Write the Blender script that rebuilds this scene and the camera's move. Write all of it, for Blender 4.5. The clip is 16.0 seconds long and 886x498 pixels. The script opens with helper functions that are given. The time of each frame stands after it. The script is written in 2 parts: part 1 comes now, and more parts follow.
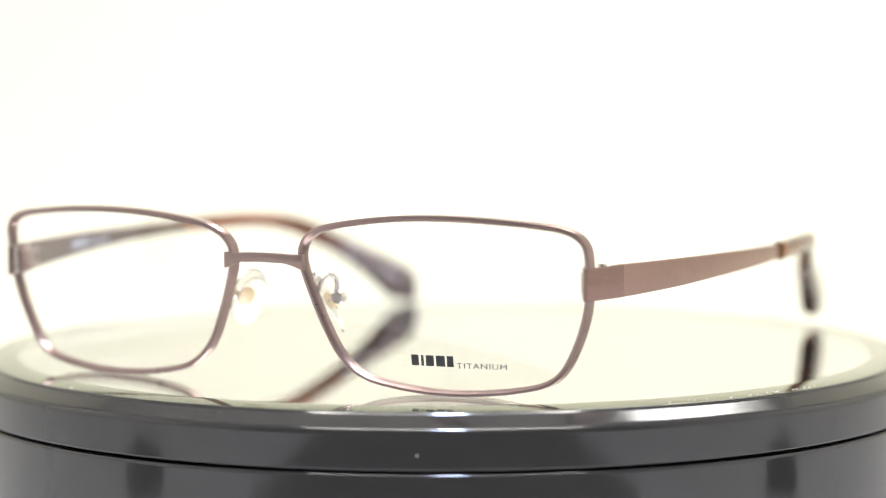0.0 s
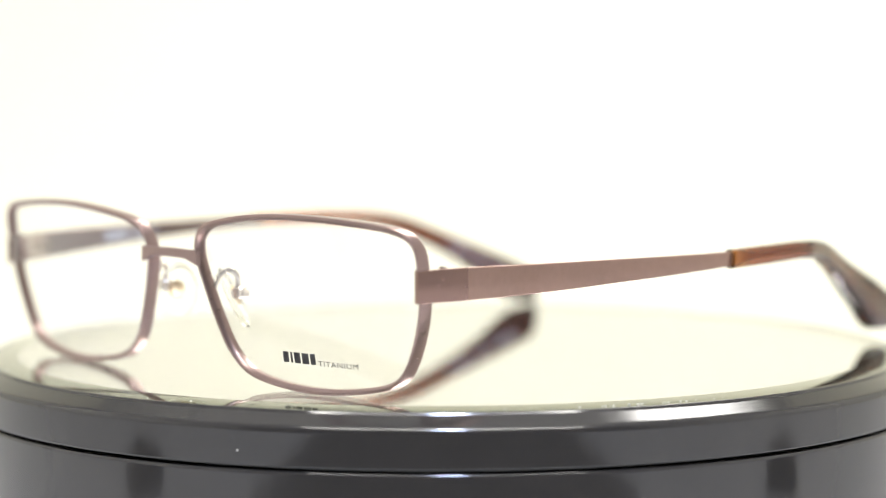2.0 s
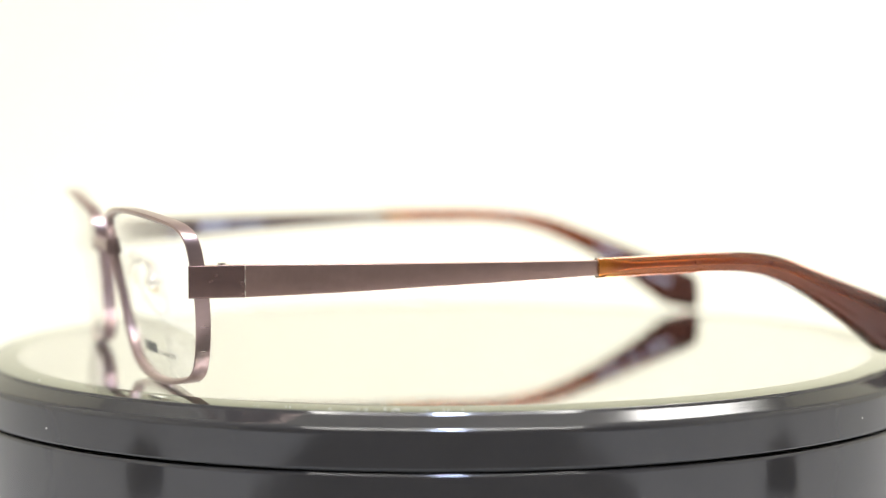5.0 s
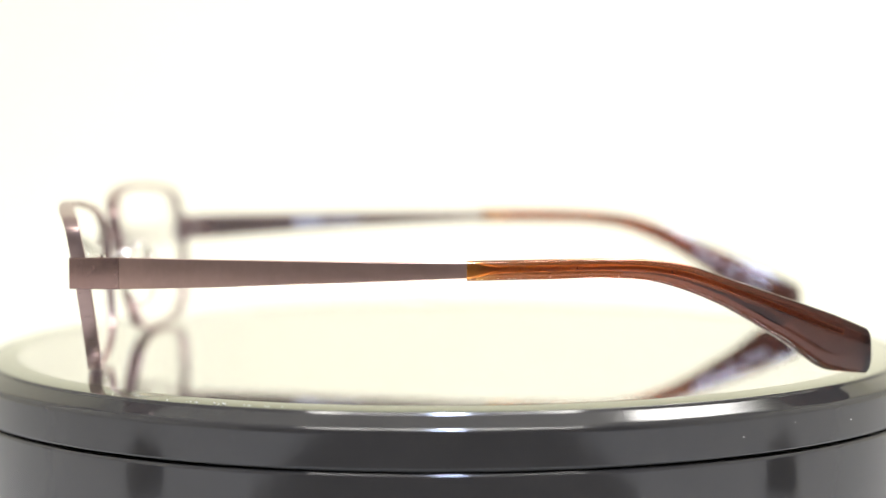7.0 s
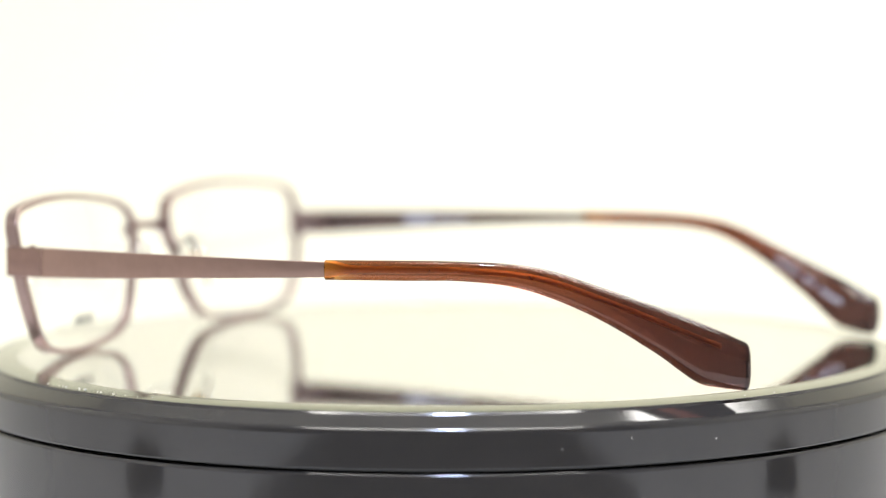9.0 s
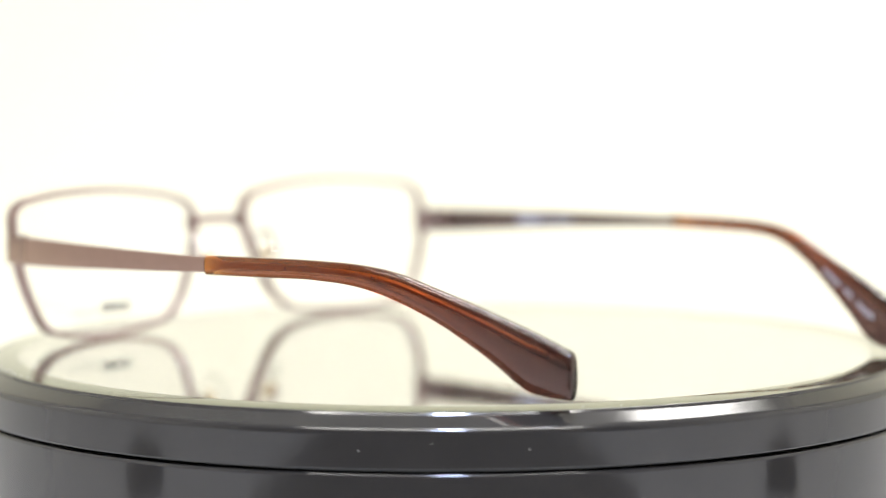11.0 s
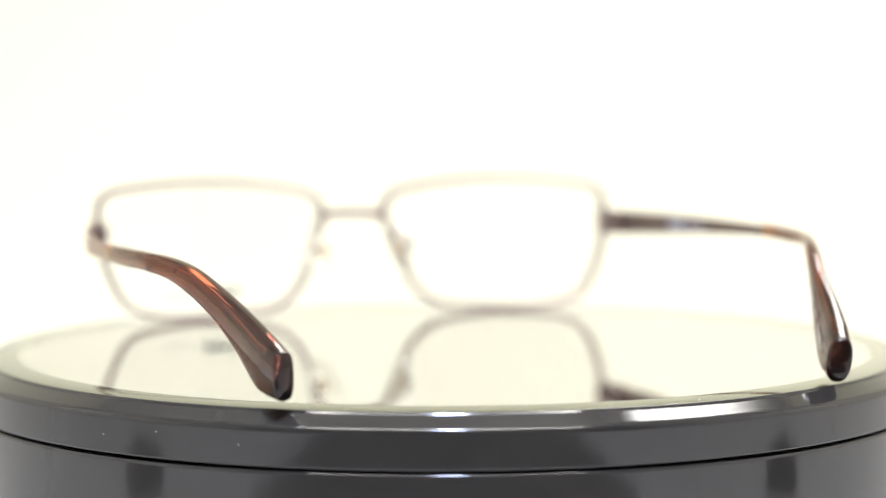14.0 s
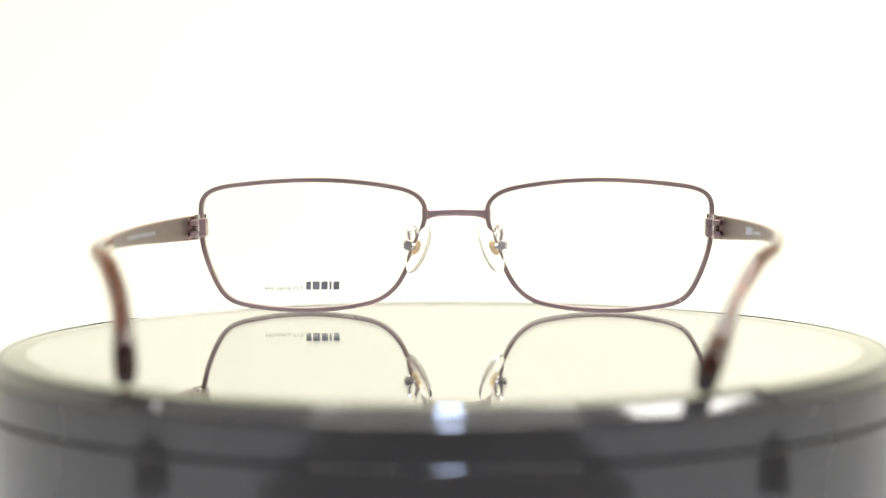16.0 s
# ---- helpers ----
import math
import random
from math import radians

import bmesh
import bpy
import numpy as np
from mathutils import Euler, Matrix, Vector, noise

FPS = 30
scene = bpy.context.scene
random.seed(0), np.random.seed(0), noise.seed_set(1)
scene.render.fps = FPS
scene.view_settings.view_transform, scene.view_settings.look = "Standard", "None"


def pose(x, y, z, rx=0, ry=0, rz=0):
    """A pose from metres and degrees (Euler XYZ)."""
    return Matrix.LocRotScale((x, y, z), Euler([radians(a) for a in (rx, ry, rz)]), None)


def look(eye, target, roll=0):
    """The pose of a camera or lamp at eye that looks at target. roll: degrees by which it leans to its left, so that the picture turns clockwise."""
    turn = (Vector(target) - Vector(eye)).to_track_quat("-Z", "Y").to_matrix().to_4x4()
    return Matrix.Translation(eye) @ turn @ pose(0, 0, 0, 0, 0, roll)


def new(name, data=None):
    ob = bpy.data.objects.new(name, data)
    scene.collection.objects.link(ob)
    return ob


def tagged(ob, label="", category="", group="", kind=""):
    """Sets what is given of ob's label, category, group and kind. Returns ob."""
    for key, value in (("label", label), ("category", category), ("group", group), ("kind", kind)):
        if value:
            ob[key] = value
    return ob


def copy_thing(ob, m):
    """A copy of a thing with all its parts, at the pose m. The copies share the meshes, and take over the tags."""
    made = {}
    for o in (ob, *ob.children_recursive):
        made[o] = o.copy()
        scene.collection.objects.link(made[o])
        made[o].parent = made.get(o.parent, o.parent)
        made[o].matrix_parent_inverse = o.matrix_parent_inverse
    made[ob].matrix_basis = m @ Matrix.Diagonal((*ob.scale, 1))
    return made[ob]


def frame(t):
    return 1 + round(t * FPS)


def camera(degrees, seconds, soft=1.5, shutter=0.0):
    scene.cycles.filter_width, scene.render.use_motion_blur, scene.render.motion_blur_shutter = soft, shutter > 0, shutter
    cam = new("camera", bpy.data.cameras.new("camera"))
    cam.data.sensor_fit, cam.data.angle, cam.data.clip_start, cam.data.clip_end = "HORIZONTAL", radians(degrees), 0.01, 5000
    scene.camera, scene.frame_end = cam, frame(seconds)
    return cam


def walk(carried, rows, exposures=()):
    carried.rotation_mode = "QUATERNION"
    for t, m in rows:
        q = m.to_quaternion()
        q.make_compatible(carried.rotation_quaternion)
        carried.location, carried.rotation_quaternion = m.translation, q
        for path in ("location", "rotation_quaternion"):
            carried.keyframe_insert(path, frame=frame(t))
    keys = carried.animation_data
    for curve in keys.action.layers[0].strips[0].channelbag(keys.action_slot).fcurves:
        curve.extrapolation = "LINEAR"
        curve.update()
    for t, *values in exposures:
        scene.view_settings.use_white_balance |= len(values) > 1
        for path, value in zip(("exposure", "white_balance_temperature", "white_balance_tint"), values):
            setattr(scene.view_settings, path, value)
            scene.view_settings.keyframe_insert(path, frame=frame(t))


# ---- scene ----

MM = 0.001
# ---- camera ----
cam = camera(21.437, 16.0, soft=1.15)
EYE = Vector((0.0, -473.55, 55.74)) * MM
AIM = Vector((-0.00054, 0.99713, -0.07575))
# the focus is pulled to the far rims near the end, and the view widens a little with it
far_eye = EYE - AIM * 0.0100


def cam_at(eye):
    return look(eye, eye + AIM, -0.179)


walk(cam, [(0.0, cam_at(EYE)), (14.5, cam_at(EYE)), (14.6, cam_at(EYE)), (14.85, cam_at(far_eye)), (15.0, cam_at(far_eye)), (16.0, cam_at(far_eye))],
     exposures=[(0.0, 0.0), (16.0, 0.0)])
cam.data.dof.use_dof = True
focus = new("focus_mark")
cam.data.dof.focus_object = focus
cam.data.dof.aperture_fstop = 8.2


def focus_at(d):
    return pose(*(EYE + AIM * d))


# ---- light ----
world = bpy.data.worlds.new("studio")
scene.world = world
world.use_nodes = True
world.node_tree.nodes["Background"].inputs[0].default_value = (1, 0.97, 0.92, 1)
world.node_tree.nodes["Background"].inputs[1].default_value = 0.1


def area(name, eye, target, sx, sy, watts, color):
    data = bpy.data.lights.new(name, "AREA")
    data.shape, data.size, data.size_y = "RECTANGLE", sx, sy
    data.energy, data.color = watts, color
    ob = new(name, data)
    ob.matrix_world = look(eye, target)
    return ob


area("ceiling_tube_light", (0, -0.25, 0.86), (0, -0.1, 0), 0.7, 0.10, 6, (1, 0.97, 0.92))
area("softbox_light", (0.285, 0.59, 0.86), (0.06, -0.02, 0), 0.38, 0.31, 5.6, (1, 0.97, 0.93))
area("spot_light", (0.01, -0.30, 0.62), (0, -0.09, 0), 0.055, 0.11, 4.0, (0.58, 0.70, 1.0))
# added lamp above the view, only to brighten the paper to white
area("backdrop_light", (0, 0.30, 0.80), (-0.12, 0.95, 0.52), 1.4, 0.12, 1.7, (1, 0.985, 0.94))


# ---- materials ----
def material(name):
    m = bpy.data.materials.new(name)
    m.use_nodes = True
    return m, m.node_tree, m.node_tree.nodes["Principled BSDF"]


def surface(name, color, rough=0.5, metal=0.0, var=0.08, scale=400.0, bump=0.0, stretch=(1, 1, 1), coat=0.0, trans=0.0, ior=1.45, rough_var=0.05):
    """A procedural surface with variation of colour and gloss at two scales."""
    m, nt, b = material(name)
    n, l = nt.nodes, nt.links
    co = n.new("ShaderNodeTexCoord")
    mp = n.new("ShaderNodeMapping")
    mp.inputs["Scale"].default_value = stretch
    l.new(co.outputs["Object"], mp.inputs[0])
    t1, t2 = n.new("ShaderNodeTexNoise"), n.new("ShaderNodeTexNoise")
    t1.inputs["Scale"].default_value, t2.inputs["Scale"].default_value = scale, scale * 0.11
    t1.inputs["Detail"].default_value = 6
    l.new(mp.outputs[0], t1.inputs["Vector"])
    l.new(co.outputs["Object"], t2.inputs["Vector"])
    add = n.new("ShaderNodeMath")
    l.new(t1.outputs[0], add.inputs[0])
    l.new(t2.outputs[0], add.inputs[1])
    ramp = n.new("ShaderNodeMapRange")
    ramp.inputs[1].default_value, ramp.inputs[2].default_value = 0.6, 1.4
    ramp.inputs[3].default_value, ramp.inputs[4].default_value = 1 - var, 1 + var
    l.new(add.outputs[0], ramp.inputs[0])
    mul = n.new("ShaderNodeVectorMath")
    mul.operation = "SCALE"
    mul.inputs[0].default_value = color
    l.new(ramp.outputs[0], mul.inputs["Scale"])
    l.new(mul.outputs[0], b.inputs["Base Color"])
    rr = n.new("ShaderNodeMapRange")
    rr.inputs[1].default_value, rr.inputs[2].default_value = 0.3, 0.7
    rr.inputs[3].default_value, rr.inputs[4].default_value = max(0, rough - rough_var), rough + rough_var
    l.new(t1.outputs[0], rr.inputs[0])
    l.new(rr.outputs[0], b.inputs["Roughness"])
    b.inputs["Metallic"].default_value = metal
    b.inputs["IOR"].default_value = ior
    b.inputs["Coat Weight"].default_value = coat
    b.inputs["Coat Roughness"].default_value = 0.05
    b.inputs["Transmission Weight"].default_value = trans
    if bump:
        bp = n.new("ShaderNodeBump")
        bp.inputs["Strength"].default_value, bp.inputs["Distance"].default_value = bump, 0.0001
        l.new(t1.outputs[0], bp.inputs["Height"])
        l.new(bp.outputs[0], b.inputs["Normal"])
    return m


def clear(name, color, rough, ior):
    m, nt, b = material(name)
    b.inputs["Base Color"].default_value = (*color, 1)
    b.inputs["Roughness"].default_value, b.inputs["IOR"].default_value = rough, ior
    b.inputs["Transmission Weight"].default_value = 1.0
    return m


M_TITAN = surface("brushed_brown_titanium", (0.365, 0.26, 0.232), 0.30, 0.75, 0.06, 350, 0.0, (1, 1, 3), 0.0, 0.0, 1.45, 0.03)
M_TITAN_BAND = surface("satin_brown_titanium", (0.375, 0.243, 0.195), 0.33, 0.75, 0.10, 700, 0.15, (6, 0.6, 1))
M_END = surface("polished_brown_titanium", (0.315, 0.20, 0.168), 0.24, 0.8, 0.10, 500, 0.03)
M_INNER = surface("dark_brown_plating", (0.165, 0.12, 0.10), 0.36, 0.7, 0.1, 700, 0.1, (6, 0.6, 1))
M_STEEL = surface("nickel_steel", (0.85, 0.79, 0.72), 0.24, 1.0, 0.08, 900)
M_GOLD = surface("gilt_brass", (0.86, 0.68, 0.42), 0.42, 1.0, 0.08, 900)
M_CORE = surface("copper_alloy", (0.97, 0.60, 0.28), 0.32, 1.0, 0.08, 900)
M_LENS = clear("demo_lens", (1, 1, 1), 0.0, 1.48)
M_PAD = clear("clear_silicone", (0.99, 0.99, 0.985), 0.10, 1.13)
M_INK = surface("dark_print", (0.06, 0.058, 0.056), 0.6, 0, 0.1, 900)
M_INK_THIN = surface("grey_print", (0.10, 0.10, 0.11), 0.6, 0, 0.1, 900)
M_WHITE_INK = surface("white_print", (0.55, 0.56, 0.62), 0.5, 0, 0.05, 900)
M_FAINT_INK = surface("faint_print", (0.36, 0.35, 0.36), 0.5, 0, 0.05, 900)
M_BLACK = surface("black_gloss_plastic", (0.037, 0.034, 0.032), 0.08, 0, 0.15, 60, 0.0, (1, 1, 1), 0.0, 0, 1.62, 0.03)
M_GROOVE = surface("dark_gap", (0.014, 0.014, 0.014), 0.6, 0, 0.1, 200)
M_DUST = surface("pale_dust", (0.7, 0.68, 0.62), 0.8, 0, 0.1, 900)
M_MIRROR = surface("silvered_glass", (0.955, 0.96, 0.985), 0.006, 1.0, 0.006, 40, 0.0, (1, 1, 1), 0, 0, 1.45, 0.004)
M_MIRROR_GLASS = clear("mirror_glass", (1, 1, 1), 0.0, 1.5)
M_EDGE = surface("mirror_bevel", (0.15, 0.16, 0.11), 0.07, 0.9, 0.06, 300, 0.0, (1, 1, 1), 0, 0, 1.5, 0.05)
M_PAPER = surface("white_paper", (0.845, 0.822, 0.672), 0.85, 0, 0.012, 6)
M_WALL = surface("white_wall", (0.80, 0.785, 0.75), 0.85, 0, 0.03, 9)
M_CEILING = surface("grey_ceiling", (0.60, 0.60, 0.61), 0.85, 0, 0.03, 9)
M_DARKWALL = surface("dark_curtain", (0.10, 0.094, 0.085), 0.9, 0, 0.2, 12)
M_TABLE = surface("white_laminate", (0.72, 0.71, 0.69), 0.5, 0, 0.04, 30)


def acetate():
    """Brown acetate: amber and clear by the joint, darker towards the end."""
    m, nt, b = material("brown_acetate")
    n, l = nt.nodes, nt.links
    co = n.new("ShaderNodeTexCoord")
    sep = n.new("ShaderNodeSeparateXYZ")
    l.new(co.outputs["Object"], sep.inputs[0])
    wave = n.new("ShaderNodeTexNoise")
    wave.inputs["Scale"].default_value, wave.inputs["Detail"].default_value = 90, 3
    l.new(co.outputs["Object"], wave.inputs["Vector"])
    off = n.new("ShaderNodeMath")
    off.operation = "MULTIPLY_ADD"
    off.inputs[1].default_value, off.inputs[2].default_value = 0.012, -0.006
    l.new(wave.outputs[0], off.inputs[0])
    add = n.new("ShaderNodeMath")
    l.new(sep.outputs[1], add.inputs[0])
    l.new(off.outputs[0], add.inputs[1])
    mr = n.new("ShaderNodeMapRange")
    mr.inputs[1].default_value, mr.inputs[2].default_value = 0.008, 0.082
    l.new(add.outputs[0], mr.inputs[0])
    ramp = n.new("ShaderNodeValToRGB")
    e = ramp.color_ramp.elements
    e[0].position, e[0].color = 0.0, (0.72, 0.40, 0.11, 1)
    e[1].position, e[1].color = 1.0, (0.055, 0.027, 0.025, 1)
    for p, c in ((0.10, (0.28, 0.09, 0.032, 1)), (0.45, (0.20, 0.055, 0.022, 1)), (0.72, (0.105, 0.031, 0.021, 1))):
        k = e.new(p)
        k.color = c
    l.new(mr.outputs[0], ramp.inputs[0])
    l.new(ramp.outputs[0], b.inputs["Base Color"])
    b.inputs["Roughness"].default_value = 0.035
    b.inputs["IOR"].default_value = 1.5
    tr = n.new("ShaderNodeMapRange")
    tr.inputs[1].default_value, tr.inputs[2].default_value = 0.05, 0.9
    tr.inputs[3].default_value, tr.inputs[4].default_value = 0.96, 0.88
    l.new(mr.outputs[0], tr.inputs[0])
    l.new(tr.outputs[0], b.inputs["Transmission Weight"])
    return m


M_ACETATE = acetate()


# ---- mesh helpers ----
def mesh_object(name, bm, mat, smooth=True, sharp=32):
    bmesh.ops.recalc_face_normals(bm, faces=bm.faces[:])
    for e in bm.edges:
        e.smooth = not (len(e.link_faces) == 2 and e.calc_face_angle(0) > radians(sharp))
    me = bpy.data.meshes.new(name)
    bm.to_mesh(me)
    bm.free()
    me.materials.append(mat)
    if smooth:
        me.polygons.foreach_set("use_smooth", [True] * len(me.polygons))
    return new(name, me)


def part(name, bm, mat, parent, label="", smooth=True, sharp=32):
    ob = mesh_object(name, bm, mat, smooth, sharp)
    ob.parent = parent
    if label:
        tagged(ob, label)
    return ob


def loft(rings, closed=False, cap=True, bm=None):
    """Skin over rings of equal point count, in millimetres."""
    bm = bm or bmesh.new()
    vs = [[bm.verts.new(Vector(p) * MM) for p in r] for r in rings]
    n = len(vs[0])
    pairs = list(zip(vs, vs[1:])) + ([(vs[-1], vs[0])] if closed else [])
    for a, b in pairs:
        for i in range(n):
            bm.faces.new((a[i], a[(i + 1) % n], b[(i + 1) % n], b[i]))
    if cap and not closed:
        bm.faces.new(vs[0])
        bm.faces.new(vs[-1])
    return bm


def rounded(w, h, r, k=3):
    """A rounded rectangle, w by h, as points in its own plane."""
    r = min(r, w / 2 * 0.98, h / 2 * 0.98)
    out = []
    for cx, cy, a0 in ((w / 2 - r, h / 2 - r, 0), (-w / 2 + r, h / 2 - r, 90), (-w / 2 + r, -h / 2 + r, 180), (w / 2 - r, -h / 2 + r, 270)):
        for i in range(k + 1):
            a = radians(a0 + 90 * i / k)
            out.append((cx + r * math.cos(a), cy + r * math.sin(a)))
    return out


def lathe(profile, seg=192, bm=None):
    rings = []
    for i in range(seg):
        a = 2 * math.pi * i / seg
        rings.append([(r * math.cos(a), r * math.sin(a), z) for r, z in profile])
    bm = bm or bmesh.new()
    vs = [[bm.verts.new(Vector(p) * MM) for p in r] for r in rings]
    for a, b in zip(vs, vs[1:] + vs[:1]):
        for i in range(len(profile) - 1):
            f = [a[i], a[i + 1], b[i + 1], b[i]]
            bm.faces.new(f)
    bmesh.ops.remove_doubles(bm, verts=bm.verts[:], dist=1e-7)
    return bm


def tube(points, radius, k=10):
    """A round wire along points, millimetres."""
    pts = [Vector(p) for p in points]
    rings, side = [], None
    for i, p in enumerate(pts):
        d = (pts[min(i + 1, len(pts) - 1)] - pts[max(i - 1, 0)]).normalized()
        side = (d.cross(Vector((0.31, 0.22, 0.92))) if side is None else side - d * side.dot(d)).normalized()
        up = d.cross(side)
        rings.append([p + (side * math.cos(2 * math.pi * j / k) + up * math.sin(2 * math.pi * j / k)) * radius for j in range(k)])
    return loft(rings)


def block(cx, cy, cz, sx, sy, sz, r=0.25, bm=None):
    """A block with rounded edges, millimetres."""
    own = bmesh.new()
    bmesh.ops.create_cube(own, size=1.0)
    for v in own.verts:
        v.co = Vector((v.co.x * sx, v.co.y * sy, v.co.z * sz)) * MM
    bmesh.ops.bevel(own, geom=own.edges[:], offset=min(r, 0.45 * min(sx, sy, sz)) * MM, segments=2, profile=0.5, affect="EDGES")
    bmesh.ops.translate(own, verts=own.verts[:], vec=Vector((cx, cy, cz)) * MM)
    return own


def spline(knots, n):
    """n smooth points through knots (Catmull-Rom)."""
    k = [Vector(p) for p in knots]
    k = [k[0] * 2 - k[1]] + k + [k[-1] * 2 - k[-2]]
    out = []
    for i in range(n):
        u = i / (n - 1) * (len(k) - 3)
        j = min(int(u), len(k) - 4)
        t = u - j
        a, b, c, d = k[j:j + 4]
        out.append(0.5 * (2 * b + (c - a) * t + (2 * a - 5 * b + 4 * c - d) * t * t + (3 * b - a - 3 * c + d) * t ** 3))
    return out


# ---- setting ----
def slab(name, x0, x1, y0, y1, z0, z1, mat, label, category):
    bm = bmesh.new()
    bmesh.ops.create_cube(bm, size=1.0)
    for v in bm.verts:
        v.co = Vector(((x0 + x1) / 2 + v.co.x * (x1 - x0), (y0 + y1) / 2 + v.co.y * (y1 - y0), (z0 + z1) / 2 + v.co.z * (z1 - z0)))
    return tagged(mesh_object(name, bm, mat, False), label, category, kind="structure")


TABLE_Z = -0.048
slab("wall_east", 0.90, 0.95, -0.95, 1.05, TABLE_Z, 1.0, M_WALL, "plain white wall beside the display table", "wall")
slab("wall_west", -0.95, -0.90, -0.95, 1.05, TABLE_Z, 1.0, M_WALL, "plain white wall beside the display table", "wall")
slab("wall_south", -0.90, 0.90, -0.95, -0.90, TABLE_Z, 1.0, M_DARKWALL, "dark wall behind the camera", "wall")
slab("wall_north", -0.90, 0.90, 1.0, 1.05, TABLE_Z, 1.0, M_WALL, "plain white wall behind the paper backdrop", "wall")
slab("ceiling", -0.95, 0.95, -0.95, 1.05, 1.0, 1.05, M_CEILING, "plain pale grey ceiling", "ceiling")
slab("floor", -0.95, 0.95, -0.95, 1.05, TABLE_Z - 0.04, TABLE_Z, M_TABLE, "white laminate table top under the turntable", "table top")


# added out of view: gives the drum the dark middle of its reflection
slab("reflected_dark_sheet", -0.155, 0.155, -0.88, -0.215, TABLE_Z, TABLE_Z + 0.003, M_DARKWALL, "added dark sheet under the camera, there to be reflected in the drum", "mat")


def build_backdrop():
    """Seamless white paper that sweeps from the table up the wall."""
    prof = [(0.16, TABLE_Z + 0.0015), (0.28, TABLE_Z + 0.0015)]
    for i in range(25):
        a = radians(90 * i / 24)
        prof.append((0.30 + 0.60 * math.sin(a), TABLE_Z + 0.6015 - 0.60 * math.cos(a)))
    prof.append((0.90, 0.96))
    back = [(y + 0.003, z) if i > 14 else (y, z - 0.001) for i, (y, z) in enumerate(prof)]
    loop = prof + back[::-1]
    bm = loft([[(x, y * 1000, z * 1000) for y, z in loop] for x in (-860, 860)], cap=False)
    tagged(mesh_object("backdrop", bm, M_PAPER), "seamless warm white paper backdrop sweeping up", "backdrop", kind="structure")


build_backdrop()


# ---- turntable ----
def build_turntable():
    table = tagged(new("display_turntable"), "glossy black round display turntable with a mirror top", "turntable")
    body = [(0, -47.9), (93.0, -47.9), (94.6, -47.0), (95.0, -45.5), (95.0, -45.4), (95.0, -10.7), (95.0, -10.6), (94.95, -10.38), (94.82, -10.18), (94.62, -10.05), (94.4, -10.0), (94.3, -10.0), (90.0, -10.0), (0, -10.0)]
    part("base", lathe(body), M_BLACK, table, "static black plastic drum under the platter")
    part("gap_ring", lathe([(91.5, -10.3), (92.5, -10.3), (92.5, -9.0), (91.5, -9.0), (91.5, -10.3)]), M_GROOVE, table)
    top = [(0, -9.5), (94.5, -9.5), (94.6, -9.5), (94.87, -9.42), (95.0, -9.2), (95.0, -9.1), (95.0, -3.6), (95.0, -3.5), (94.96, -3.2), (94.86, -2.92), (94.69, -2.68), (94.47, -2.48), (94.2, -2.30), (94.1, -2.245),
           (91.6, -0.846), (91.5, -0.79), (91.4, -0.70), (91.25, -0.48), (91.1, -0.34), (90.95, -0.28), (90.8, -0.28), (90.7, -0.36), (90.7, -3.3), (0, -3.3)]
    platter = part("platter", lathe(top), M_BLACK, table, "black bevelled rim that turns with the mirror")
    mirror = part("mirror", lathe([(0, -2.9), (85.6, -2.9), (85.6, 0.0), (0, 0.0)]), M_MIRROR_GLASS, platter, "round thick glass mirror with a ground edge")
    mirror.visible_shadow = False
    part("silvering", lathe([(0, -3.2), (85.6, -3.2), (85.6, -3.0), (0, -3.0)]), M_MIRROR, platter, "bright silvered back of the mirror")
    part("bevel_ring", lathe([(85.64, -3.2), (90.6, -3.2), (90.6, -0.42), (90.5, -0.36), (90.4, -0.34), (85.74, -0.01), (85.64, -0.01)]), M_EDGE, platter, "polished pale green bevel of the mirror")
    rng = random.Random(5)
    bm = bmesh.new()
    for i in range(48):
        a = rng.uniform(0, 360)
        r, z = (rng.uniform(89.2, 90.5), -0.1) if i < 40 else (95.02, rng.uniform(-9, -4))
        if i < 22:
            a = rng.gauss(-24, 6)
        s = rng.uniform(0.05, 0.17)
        m = Matrix.Translation(Vector((r * math.cos(radians(a)), r * math.sin(radians(a)), z)) * MM) @ pose(0, 0, 0, rng.uniform(0, 90), 0, rng.uniform(0, 90)) @ Matrix.Diagonal((s * 1.6 * MM, s * MM, s * MM * 0.8, 1))
        bmesh.ops.create_icosphere(bm, subdivisions=1, radius=1.0, matrix=m)
    tagged(part("dust_specks", bm, M_DUST, platter, "pale specks of dust on the rim"), kind="stuff")
    return table, platter


turntable, platter = build_turntable()


def build_reflected_block():
    """A low black block, added out of view so the drum reflects a dark patch."""
    thing = tagged(new("clamp"), "added low black block, there for its dark reflection in the drum", "clamp", group="clamps beside the turntable")
    part("body", block(0, 0, 5.0, 26, 34, 10, 2.0), M_BLACK, thing)
    part("upper_block", block(0, 0, 11.2, 22, 12, 2.6, 0.8), M_BLACK, thing)
    return thing


clamp = build_reflected_block()
clamp.matrix_basis = pose(0.235, -0.095, TABLE_Z)
copy_thing(clamp, pose(-0.225, -0.135, TABLE_Z, 0, 0, -12))


# ---- eyeglasses ----
OX, OY = 0.38, -2.76


def lens_y(x, z):
    return -67.3 + 0.17 * (26.46 - z) + 0.0041 * (x - 22) ** 2


def side_top(x):
    return 30.85 - (0.0046 if x < 34 else 0.0032) * (x - 34) ** 2


def side_bottom(x):
    return 0.5 + 0.0072 * (x - 35) ** 2


def side_temporal(z):
    return 59.75 - 0.0175 * max(0, 22 - z) ** 2


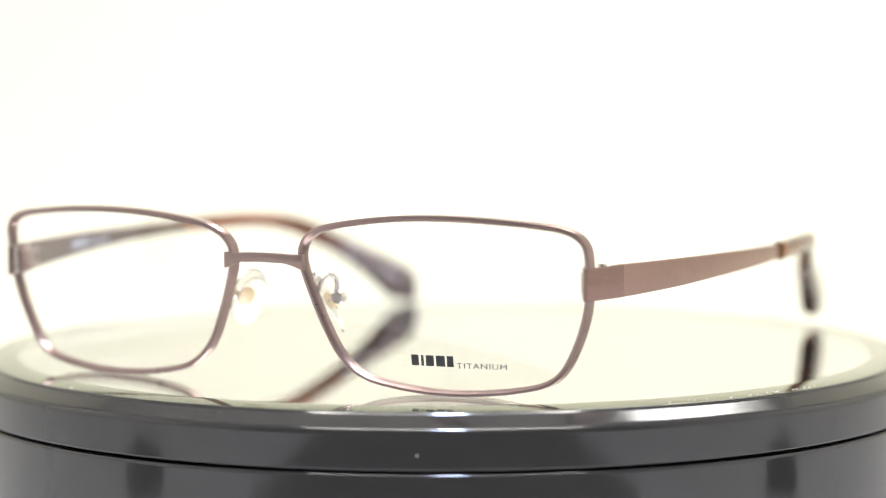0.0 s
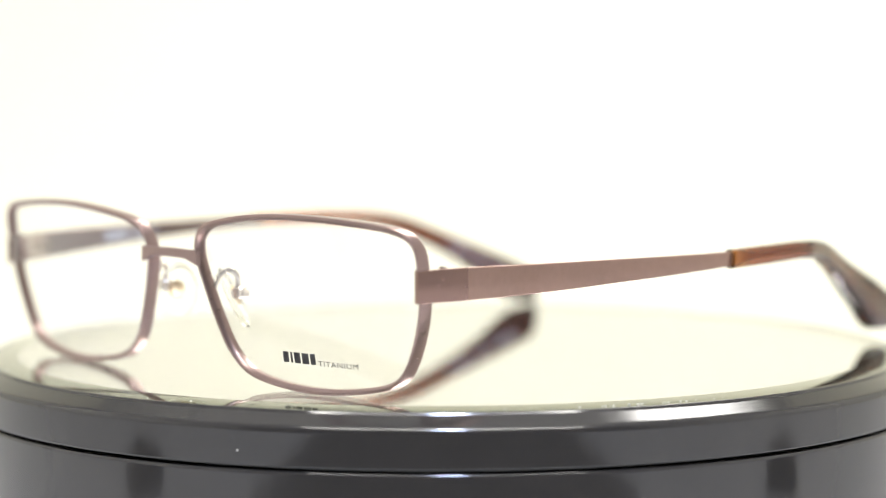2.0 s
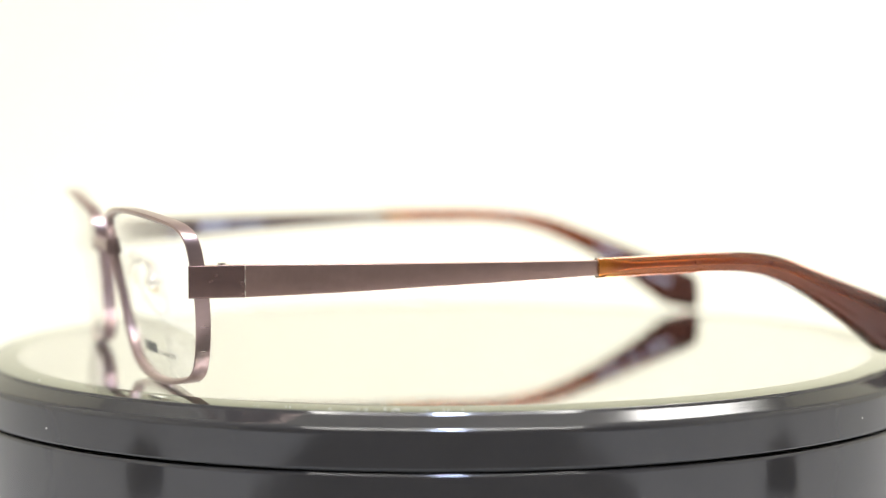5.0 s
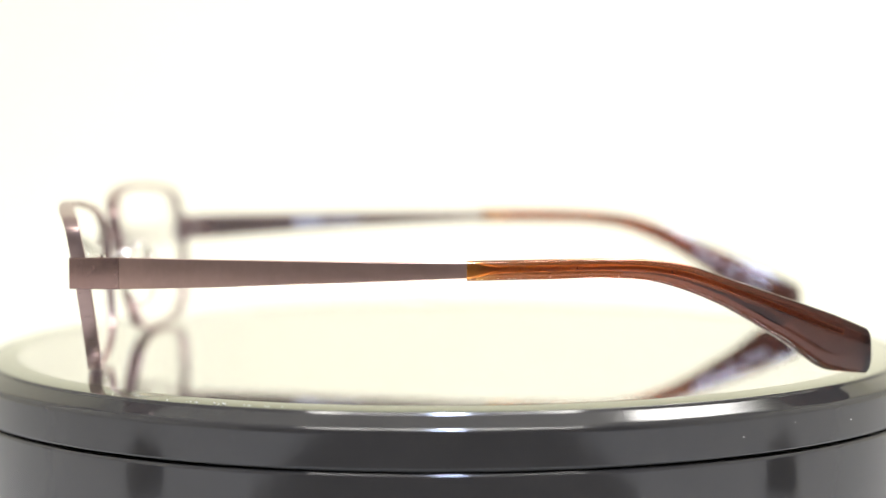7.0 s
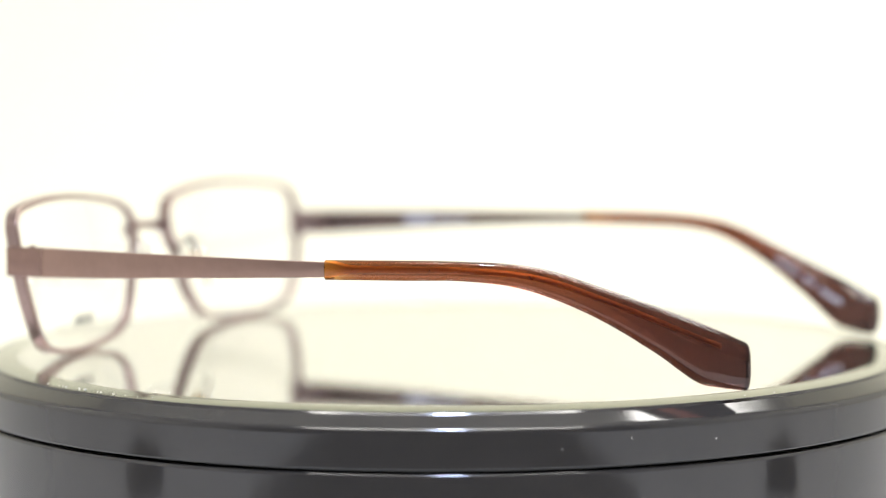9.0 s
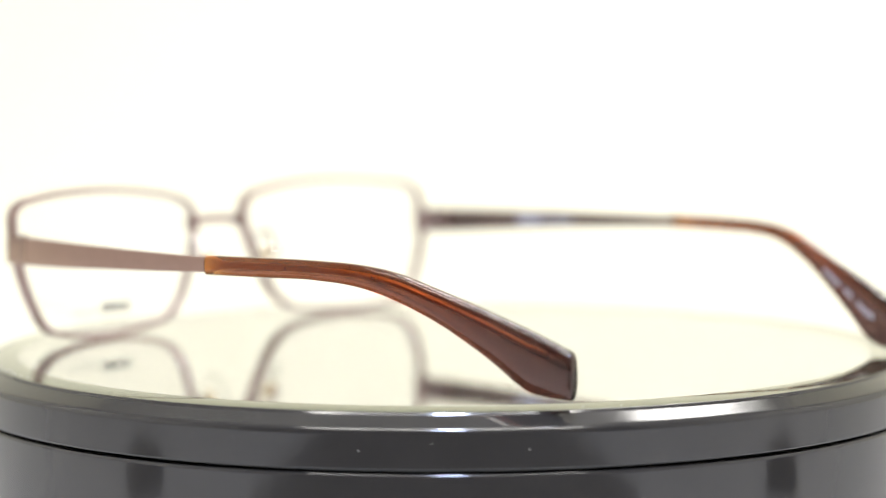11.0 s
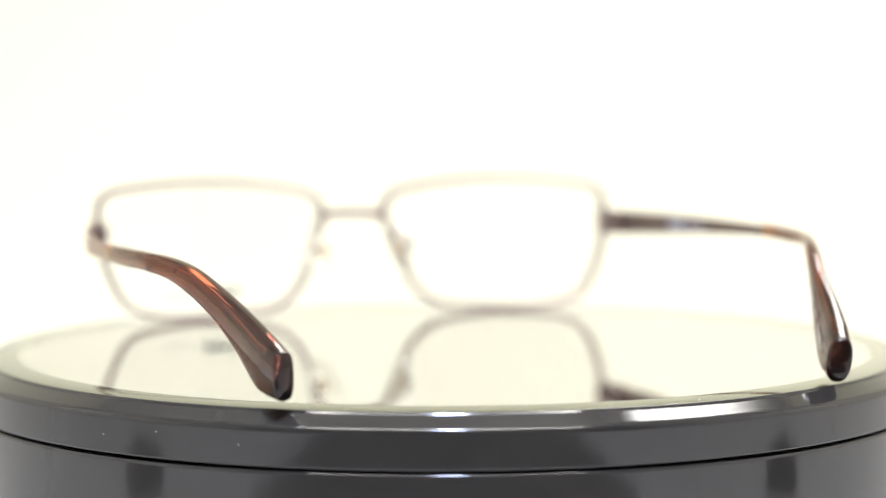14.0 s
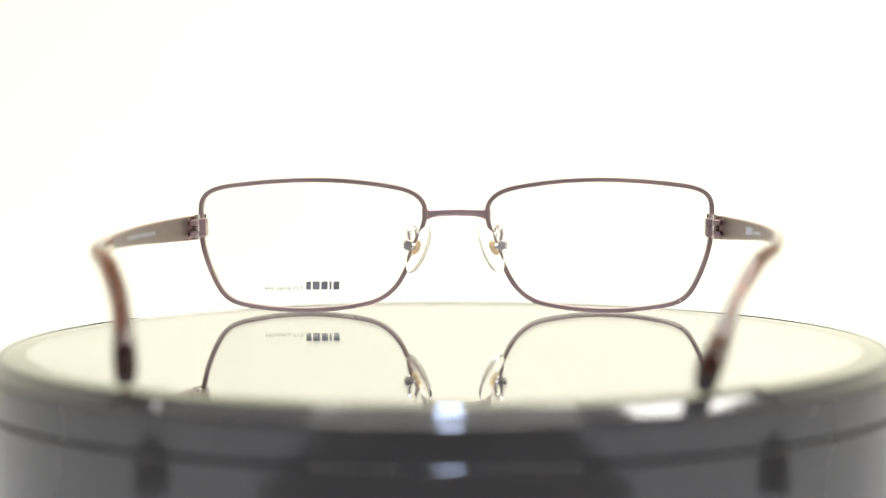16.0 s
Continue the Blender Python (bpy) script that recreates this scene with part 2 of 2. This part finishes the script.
def side_nasal(z):
    return 7.35 + 0.27 * (22 - z) + 0.008 * (22 - z) ** 2


def corner(p, dp, q, dq, n, pull=0.66):
    """Round corner from p, leaving along dp, to q, arriving along dq."""
    p, dp, q, dq = (Vector(v) for v in (p, dp, q, dq))
    det = dp.x * -dq.y + dq.x * dp.y
    w = q - p
    s = (w.x * -dq.y + dq.x * w.y) / det
    c = p + dp * s
    a, b = p.lerp(c, pull), q.lerp(c, pull)
    return [p * (1 - t) ** 3 + a * 3 * t * (1 - t) ** 2 + b * 3 * t * t * (1 - t) + q * t ** 3 for t in [i / n for i in range(1, n)]]


def lens_outline():
    """The rim's centre line, (x, z) in millimetres, from nasal top round by the temple."""
    def top(x): return (x, side_top(x))
    def bot(x): return (x, side_bottom(x))
    def tem(z): return (side_temporal(z), z)
    def nas(z): return (side_nasal(z), z)
    def slope(f, u, d): return Vector(f(u + d)) - Vector(f(u - d)) if d > 0 else -(Vector(f(u - d)) - Vector(f(u + d)))
    out = [Vector(top(14 + (53 - 14) * i / 16)) for i in range(17)]
    out += corner(out[-1], slope(top, 53, 0.1), tem(24.5), slope(tem, 24.5, -0.1), 10, 0.74)
    out += [Vector(tem(24.5 - (24.5 - 6.8) * i / 10)) for i in range(11)]
    out += corner(out[-1], slope(tem, 6.8, -0.1), bot(49), slope(bot, 49, -0.1), 9, 0.74)
    out += [Vector(bot(49 - (49 - 21) * i / 12)) for i in range(13)]
    out += corner(out[-1], slope(bot, 21, -0.1), nas(9), slope(nas, 9, 0.1), 8)
    out += [Vector(nas(9 + (21 - 9) * i / 8)) for i in range(9)]
    out += corner(out[-1], slope(nas, 21, 0.1), top(14), slope(top, 14, 0.1), 9)
    return out


OUTLINE = lens_outline()


def rim_mesh(s):
    sect = [(0.50, -1.12), (0.54, -1.02), (0.54, 1.30), (0.46, 1.42), (-0.40, 1.42), (-0.50, 1.32), (-0.50, -0.55), (-0.44, -0.68), (-0.06, -1.10), (0.02, -1.17), (0.42, -1.17)]
    rings, n = [], len(OUTLINE)
    for i, p in enumerate(OUTLINE):
        d = (OUTLINE[(i + 1) % n] - OUTLINE[i - 1]).normalized()
        out = Vector((-d.y, d.x))
        ring = []
        for u, v in sect:
            x, z = p.x + out.x * u, p.y + out.y * u
            ring.append((s * x, lens_y(p.x, p.y) + v + 0.25, z))
        rings.append(ring)
    return loft(rings, closed=True)


def lens_mesh(s):
    n = len(OUTLINE)
    mid = sum(OUTLINE, Vector((0, 0))) / n
    bm = bmesh.new()
    caps = []
    for dy in (0.15, 1.15):
        c = bm.verts.new(Vector((s * mid.x, lens_y(mid.x, mid.y) + dy, mid.y)) * MM)
        rows = []
        for k in [0.985 * j / 12 for j in range(1, 13)]:
            row = []
            for p in OUTLINE:
                q = mid.lerp(p, k)
                row.append(bm.verts.new(Vector((s * q.x, lens_y(q.x, q.y) + dy, q.y)) * MM))
            rows.append(row)
        for i in range(n):
            bm.faces.new((c, rows[0][i], rows[0][(i + 1) % n]))
        for a, b in zip(rows, rows[1:]):
            for i in range(n):
                bm.faces.new((a[i], a[(i + 1) % n], b[(i + 1) % n], b[i]))
        caps.append(rows[-1])
    for i in range(n):
        bm.faces.new((caps[0][i], caps[0][(i + 1) % n], caps[1][(i + 1) % n], caps[1][i]))
    return bm


def temple_x(y):
    return 69.28 - 0.00132 * y - 0.0024022 * y * y


def tip_x(s, y):
    toe = 0.1 if s == 1 else 2.6
    thick = 0.7 * max(0, min(1, (y - 33) / 25))
    return temple_x(y) - 0.45 - thick - toe * max(0, (y - 9) / 70) ** 1.6 - (2.5 if s == 1 else 1.9) * math.sin(math.pi * min(1, max(0, (y - 36) / 46)))


def along(y, table):
    return float(np.interp(y, [a for a, b in table], [b for a, b in table]))


STRIP_TOP = [(-64, 22.75), (-52, 23.05), (-23, 22.9), (10, 22.55)]
STRIP_LOW = [(-64, 17.25), (-52, 17.45), (-35, 18.1), (-23, 18.7), (10, 19.95)]


def lift(s, y):
    """The temple on the plain side rises a little towards its tip."""
    return 0.0 if s == 1 else 0.75 * max(0, min(1, (y + 56) / 65))


def slim(s, y):
    return 1.0 if s == 1 else along(y, [(-58, 0.97), (-30, 0.88), (10, 0.78), (40, 0.8), (72, 0.95)])


def tip_fall(s, y):
    """How far the tip sags below the plain profile."""
    return 0.0 if s == 1 else 2.3 * max(0, (y - 9) / 70) ** 1.9 - lift(s, y)


def strip_mesh(s, y0, y1, thick, n, grow=0.0, off=0.0):
    rings = []
    for i in range(n + 1):
        y = y0 + (y1 - y0) * i / n
        zt, zb = along(y, STRIP_TOP), along(y, STRIP_LOW)
        zt, zb = zt + lift(s, y) + grow, zt - (zt - zb) * slim(s, y) + lift(s, y) - grow
        slope = -0.00132 - 2 * 0.0024022 * y
        nx = Vector((1, -slope)).normalized()
        ring = []
        for u, v in rounded(thick, zt - zb, 0.22):
            ring.append((s * (temple_x(y) - 0.45 + off + nx.x * u), y + nx.y * u, (zt + zb) / 2 + v))
        rings.append(ring)
    return loft(rings)


# side profile of the acetate tip: y, top, bottom, thickness
TIP = [(9.0, 22.95, 19.45, 2.5), (24, 23.15, 19.65, 2.5), (33, 23.15, 19.75, 2.6), (41, 22.75, 18.95, 2.9), (48, 21.5, 16.8, 3.4),
       (56, 18.7, 13.0, 3.7), (65, 15.5, 7.4, 3.9), (71.5, 13.15, 2.75, 4.4), (75.5, 11.6, 1.8, 4.5), (79.9, 9.65, 1.4, 4.3)]


def waist(s, y):
    """The tip on the plain side is hollowed before its end."""
    return 1.0 if s == 1 else along(y, [(9, 1.0), (40, 0.86), (58, 0.72), (68, 0.88), (74, 1.03), (80, 1.05)])


def oval(w, h, power=3.1, count=48):
    """A full, softly squared oval: the bulging section of the tip."""
    out = []
    for j in range(count):
        a = 2 * math.pi * (j + 0.5) / count
        c, d = math.cos(a), math.sin(a)
        out.append((w / 2 * math.copysign(abs(c) ** (2 / power), c), h / 2 * math.copysign(abs(d) ** (2 / power), d)))
    return out


def tip_mesh(s):
    pts = [p for p in spline([Vector((a, b, c)) for a, b, c, d in TIP], 130)]
    rings = []
    for i, (y, zt, zb) in enumerate(pts):
        w = along(y, [(a, d) for a, b, c, d in TIP]) * waist(s, y)
        fall, zb = tip_fall(s, y), zt - (zt - zb) * slim(s, y)
        slope = -0.00132 - 2 * 0.0024022 * y
        nx = Vector((1, -slope)).normalized()
        lean = (0.2 if s == 1 else 2.3) * math.exp(-((y - 68) / 13) ** 2)
        ring = []
        for u, v in oval(w, zt - zb, 3.1 if s == 1 else 2.5):
            yy = y + nx.y * u
            ring.append((s * (tip_x(s, y) + nx.x * u + lean * v / (zt - zb)), yy, (zt + zb) / 2 + v - fall))
        rings.append(ring)
    mid = [sum((Vector(p) for p in rings[-1]), Vector()) / len(rings[-1])]
    last = rings[-1]
    for k, dy in ((0.965, 0.2), (0.88, 0.45), (0.74, 0.65), (0.5, 0.8)):
        rings.append([tuple(mid[0] + (Vector(p) - mid[0]) * k + Vector((0, dy, 0))) for p in last])
    return loft(rings)


def core_mesh(s):
    """The metal core inside the acetate tip: a spade first, then a wire strip."""
    rings = []
    pts = spline([Vector((a, b, c)) for a, b, c, d in TIP], 120)
    for i, (y, zt, zb) in enumerate(pts[:108]):
        h = along(y, [(9, 2.9), (10.5, 2.7), (12, 2.0), (14, 1.35), (17, 1.1), (50, 0.95), (75, 0.8)])
        fall, zb = tip_fall(s, y), zt - (zt - zb) * slim(s, y)
        zc = zt - 0.45 * min(3.6, zt - zb) - 0.14 * max(0, zt - zb - 3.6)
        rings.append([(s * (tip_x(s, y) + 0.45 + u), y, zc + v - fall) for u, v in rounded(0.95, h, 0.46, 4)])
    return loft(rings)


def ellipsoid(c, r, turn):
    bm = bmesh.new()
    bmesh.ops.create_uvsphere(bm, u_segments=28, v_segments=16, radius=1.0, matrix=Matrix.Translation(Vector(c) * MM) @ turn @ Matrix.Diagonal((r[0] * MM, r[1] * MM, r[2] * MM, 1)))
    return bm


def cylinder(p, q, r, seg=20):
    return tube([p, Vector(p).lerp(Vector(q), 0.08), Vector(p).lerp(Vector(q), 0.92), q], r, seg)


def bars_on_lens(x0, x1, z0, z1):
    own = bmesh.new()
    n = 3
    rows = []
    for k in range(n + 1):
        x = x0 + (x1 - x0) * k / n
        rows.append([own.verts.new(Vector((x, lens_y(x, z) + 0.10, z)) * MM) for z in (z0, z1)])
    for a, b in zip(rows, rows[1:]):
        own.faces.new((a[0], b[0], b[1], a[1]))
    return own


def join(bms):
    out = bmesh.new()
    for b in bms:
        me = bpy.data.meshes.new("piece")
        b.to_mesh(me)
        b.free()
        out.from_mesh(me)
        bpy.data.meshes.remove(me)
    return out


def lettering(body, x0, x1, z0, z1):
    """Letters of the built-in font laid on the lens."""
    cu = bpy.data.curves.new("lettering", "FONT")
    cu.body = body
    cu.resolution_u = 3
    cu.space_character = 1.12
    ob = bpy.data.objects.new("lettering", cu)
    scene.collection.objects.link(ob)
    bpy.context.view_layer.update()
    me = bpy.data.meshes.new_from_object(ob.evaluated_get(bpy.context.evaluated_depsgraph_get()))
    bpy.data.objects.remove(ob)
    bm = bmesh.new()
    bm.from_mesh(me)
    bpy.data.meshes.remove(me)
    xs, ys = [v.co.x for v in bm.verts], [v.co.y for v in bm.verts]
    for v in bm.verts:
        x = x0 + (v.co.x - min(xs)) / (max(xs) - min(xs)) * (x1 - x0)
        z = z0 + (v.co.y - min(ys)) / (max(ys) - min(ys)) * (z1 - z0)
        v.co = Vector((x, lens_y(x, z) + 0.10, z)) * MM
    return bm


def bars_on_temple(s, y0, y1, zoff, h, count, gap=0.25):
    """Unreadable print on the inner face of a temple, as plain bars."""
    bms = []
    step = (y1 - y0) / count
    for i in range(count):
        a, b = y0 + step * i, y0 + step * (i + 1 - gap)
        rows = []
        own = bmesh.new()
        for y in (a, (a + b) / 2, b):
            zc = (along(y, STRIP_TOP) + along(y, STRIP_LOW)) / 2 + zoff + lift(s, y) + (0.0 if s == 1 else 0.3)
            rows.append([own.verts.new(Vector((s * (temple_x(y) - 0.45 - 0.56), y, zc + k)) * MM) for k in (-h / 2, h / 2)])
        for p, q in zip(rows, rows[1:]):
            own.faces.new((p[0], q[0], q[1], p[1]))
        bms.append(own)
    return join(bms)


def bars_on_tip(s):
    bms = []
    for i in range(12):
        if i in (4, 7):
            continue
        y = 58 + i * 1.35
        rows = []
        own = bmesh.new()
        for yy in (y, y + 0.9):
            zc = along(yy, [(a, b - 0.42 * (b - c)) for a, b, c, d in TIP]) - tip_fall(s, yy)
            w = along(yy, [(a, d) for a, b, c, d in TIP]) * waist(s, yy)
            rows.append([own.verts.new(Vector((s * (tip_x(s, yy) - w / 2 - 0.03), yy - 0.48 * w / 2 * 0.5, zc + k)) * MM) for k in (-0.55, 0.55)])
        own.faces.new((rows[0][0], rows[1][0], rows[1][1], rows[0][1]))
        bms.append(own)
    return join(bms)


def build_eyeglasses():
    g = tagged(new("eyeglasses"), "brown titanium rectangular eyeglasses with clear demo lenses, temples open", "eyeglasses")
    for s in (1, -1):
        rim = part("rim", rim_mesh(s), M_TITAN, g)
        lens = part("lens", lens_mesh(s), M_LENS, g, "clear demo lens")
        lens.visible_shadow = False
        if s == 1:
            logo = []
            for i, (k, lw) in enumerate(((0, 1.4), (1.85, 0.5), (2.75, 1.5), (4.65, 1.65), (6.65, 1.2))):
                logo.append(bars_on_lens(27.6 + k, 27.6 + k + lw, 5.1, 7.0))
            part("logo_print", join(logo), M_INK, lens, "dark printed logo blocks")
            part("lettering", lettering("TITANIUM", 36.0, 44.9, 4.95, 5.9), M_INK_THIN, lens, "thin grey printed word")
        # end piece, hinge and temple
        ep = part("end_piece", strip_mesh(s, -61.9, -52.66, 1.05, 8, 0.03), M_END, g, "short satin end block soldered to the rim")
        hx = 59.2
        part("hinge", join([block(s * hx, -58.2, 20.2, 2.2, 4.6, 4.3, 0.4), block(s * 60.4, -54.3, 21.6, 1.7, 4.2, 1.2, 0.3), block(s * 60.4, -54.3, 18.9, 1.7, 4.2, 1.2, 0.3)]), M_TITAN, ep)
        part("screw", join([cylinder((s * 60.2, -56.2, 17.6), (s * 60.2, -56.2, 23.3), 0.75), cylinder((s * 59.4, -61.0, 17.6), (s * 59.4, -61.0, 23.15), 0.7)]), M_STEEL, ep, "bright hinge screw")
        temple = part("temple", strip_mesh(s, -52.6, 10.5, 0.95, 30), M_TITAN_BAND, g, "satin brown temple tapering to the tip")
        part("inner_face", strip_mesh(s, -52.4, 9.0, 0.10, 30, -0.22, -0.46), M_INNER, temple, "darker plated inner face")
        if s == -1:
            part("print", join([bars_on_temple(s, -34, -27.6, 0, 1.7, 5, 0.2), bars_on_temple(s, -26.8, -19, -0.2, 0.75, 8)]), M_WHITE_INK, temple, "pale printed blocks inside")
        else:
            part("print", bars_on_temple(s, -32, -10, 0, 0.9, 12), M_FAINT_INK, temple, "pale small print inside")
        tip = part("temple_tip", tip_mesh(s), M_ACETATE, g, "glossy translucent brown acetate tip", True, 80)
        part("core", core_mesh(s), M_CORE, tip, "metal core strip inside the acetate", True, 80)
        if s == -1:
            part("print", bars_on_tip(s), M_WHITE_INK, tip, "white small print inside")
        # nose pad on its arm
        arm = spline([(s * 9.2, -63.6, 17.2), (s * 9.4, -62.6, 19.2), (s * 10.1, -61.0, 20.2), (s * 10.9, -59.8, 19.0), (s * 10.7, -59.6, 16.8)], 22)
        part("pad_arm", tube(arm, 0.5), M_STEEL, g, "looped wire nose pad arm")
        turn = pose(0, 0, 0, 0, 0, s * 38) @ pose(0, 0, 0, 0, s * -26, 0)
        pad = part("nose_pad", ellipsoid((s * 8.5, -58.6, 14.9), (1.1, 3.4, 6.0), turn), M_PAD, g, "clear silicone nose pad")
        part("pad_screw", join([ellipsoid((s * 11.1, -59.3, 16.0), (1.25, 1.25, 1.3), pose(0, 0, 0)), cylinder((s * 11.3, -60.6, 16.0), (s * 10.9, -58.0, 15.9), 1.05), cylinder((s * 11.2, -59.4, 16.0), (s * 9.3, -59.0, 15.6), 0.8)]), M_STEEL, pad)
        part("pad_core", join([ellipsoid((s * 8.95, -58.8, 15.3), (0.35, 1.5, 1.9), turn), cylinder((s * 9.9, -59.1, 15.6), (s * 8.9, -58.8, 15.35), 0.55)]), M_GOLD, pad, "gilt core inside the pad")
    rings = []
    for i in range(25):
        x = -8.05 + 16.1 * i / 24
        k = abs(x) / 8.05
        h = 1.7 + 1.2 * max(0, (k - 0.55) / 0.45) ** 1.5
        zc = 23.15 - 0.35 * k * k - 0.35 * max(0, (k - 0.55) / 0.45)
        yc = lens_y(8, 23) - 1.0 - 0.5 * (1 - k * k)
        rings.append([(x, yc + u, zc + v) for u, v in rounded(1.15, h, 0.3)])
    part("bridge", loft(rings), M_TITAN, g, "slim arched bridge bar soldered to both rims")
    return g


glasses = build_eyeglasses()
for child in glasses.children:
    child.location = Vector((OX, OY, 0)) * MM

TURN = [(0, -27.43), (2, -45.95), (4, -63.33), (6, -82.01), (8, -102.11), (10, -122.70), (12, -142.66), (14, -162.31), (16, -182.71)]


def motions():
    walk(focus, [(0.0, focus_at(0.405)), (14.5, focus_at(0.405)), (14.6, focus_at(0.405)), (14.8, focus_at(0.490)), (15.0, focus_at(0.528)), (16.0, focus_at(0.528))])
    walk(glasses, [(t, pose(0, 0, 0, 0, 0, a)) for t, a in TURN])
    walk(platter, [(t, pose(0, 0, 0, 0, 0, a)) for t, a in TURN])


motions()
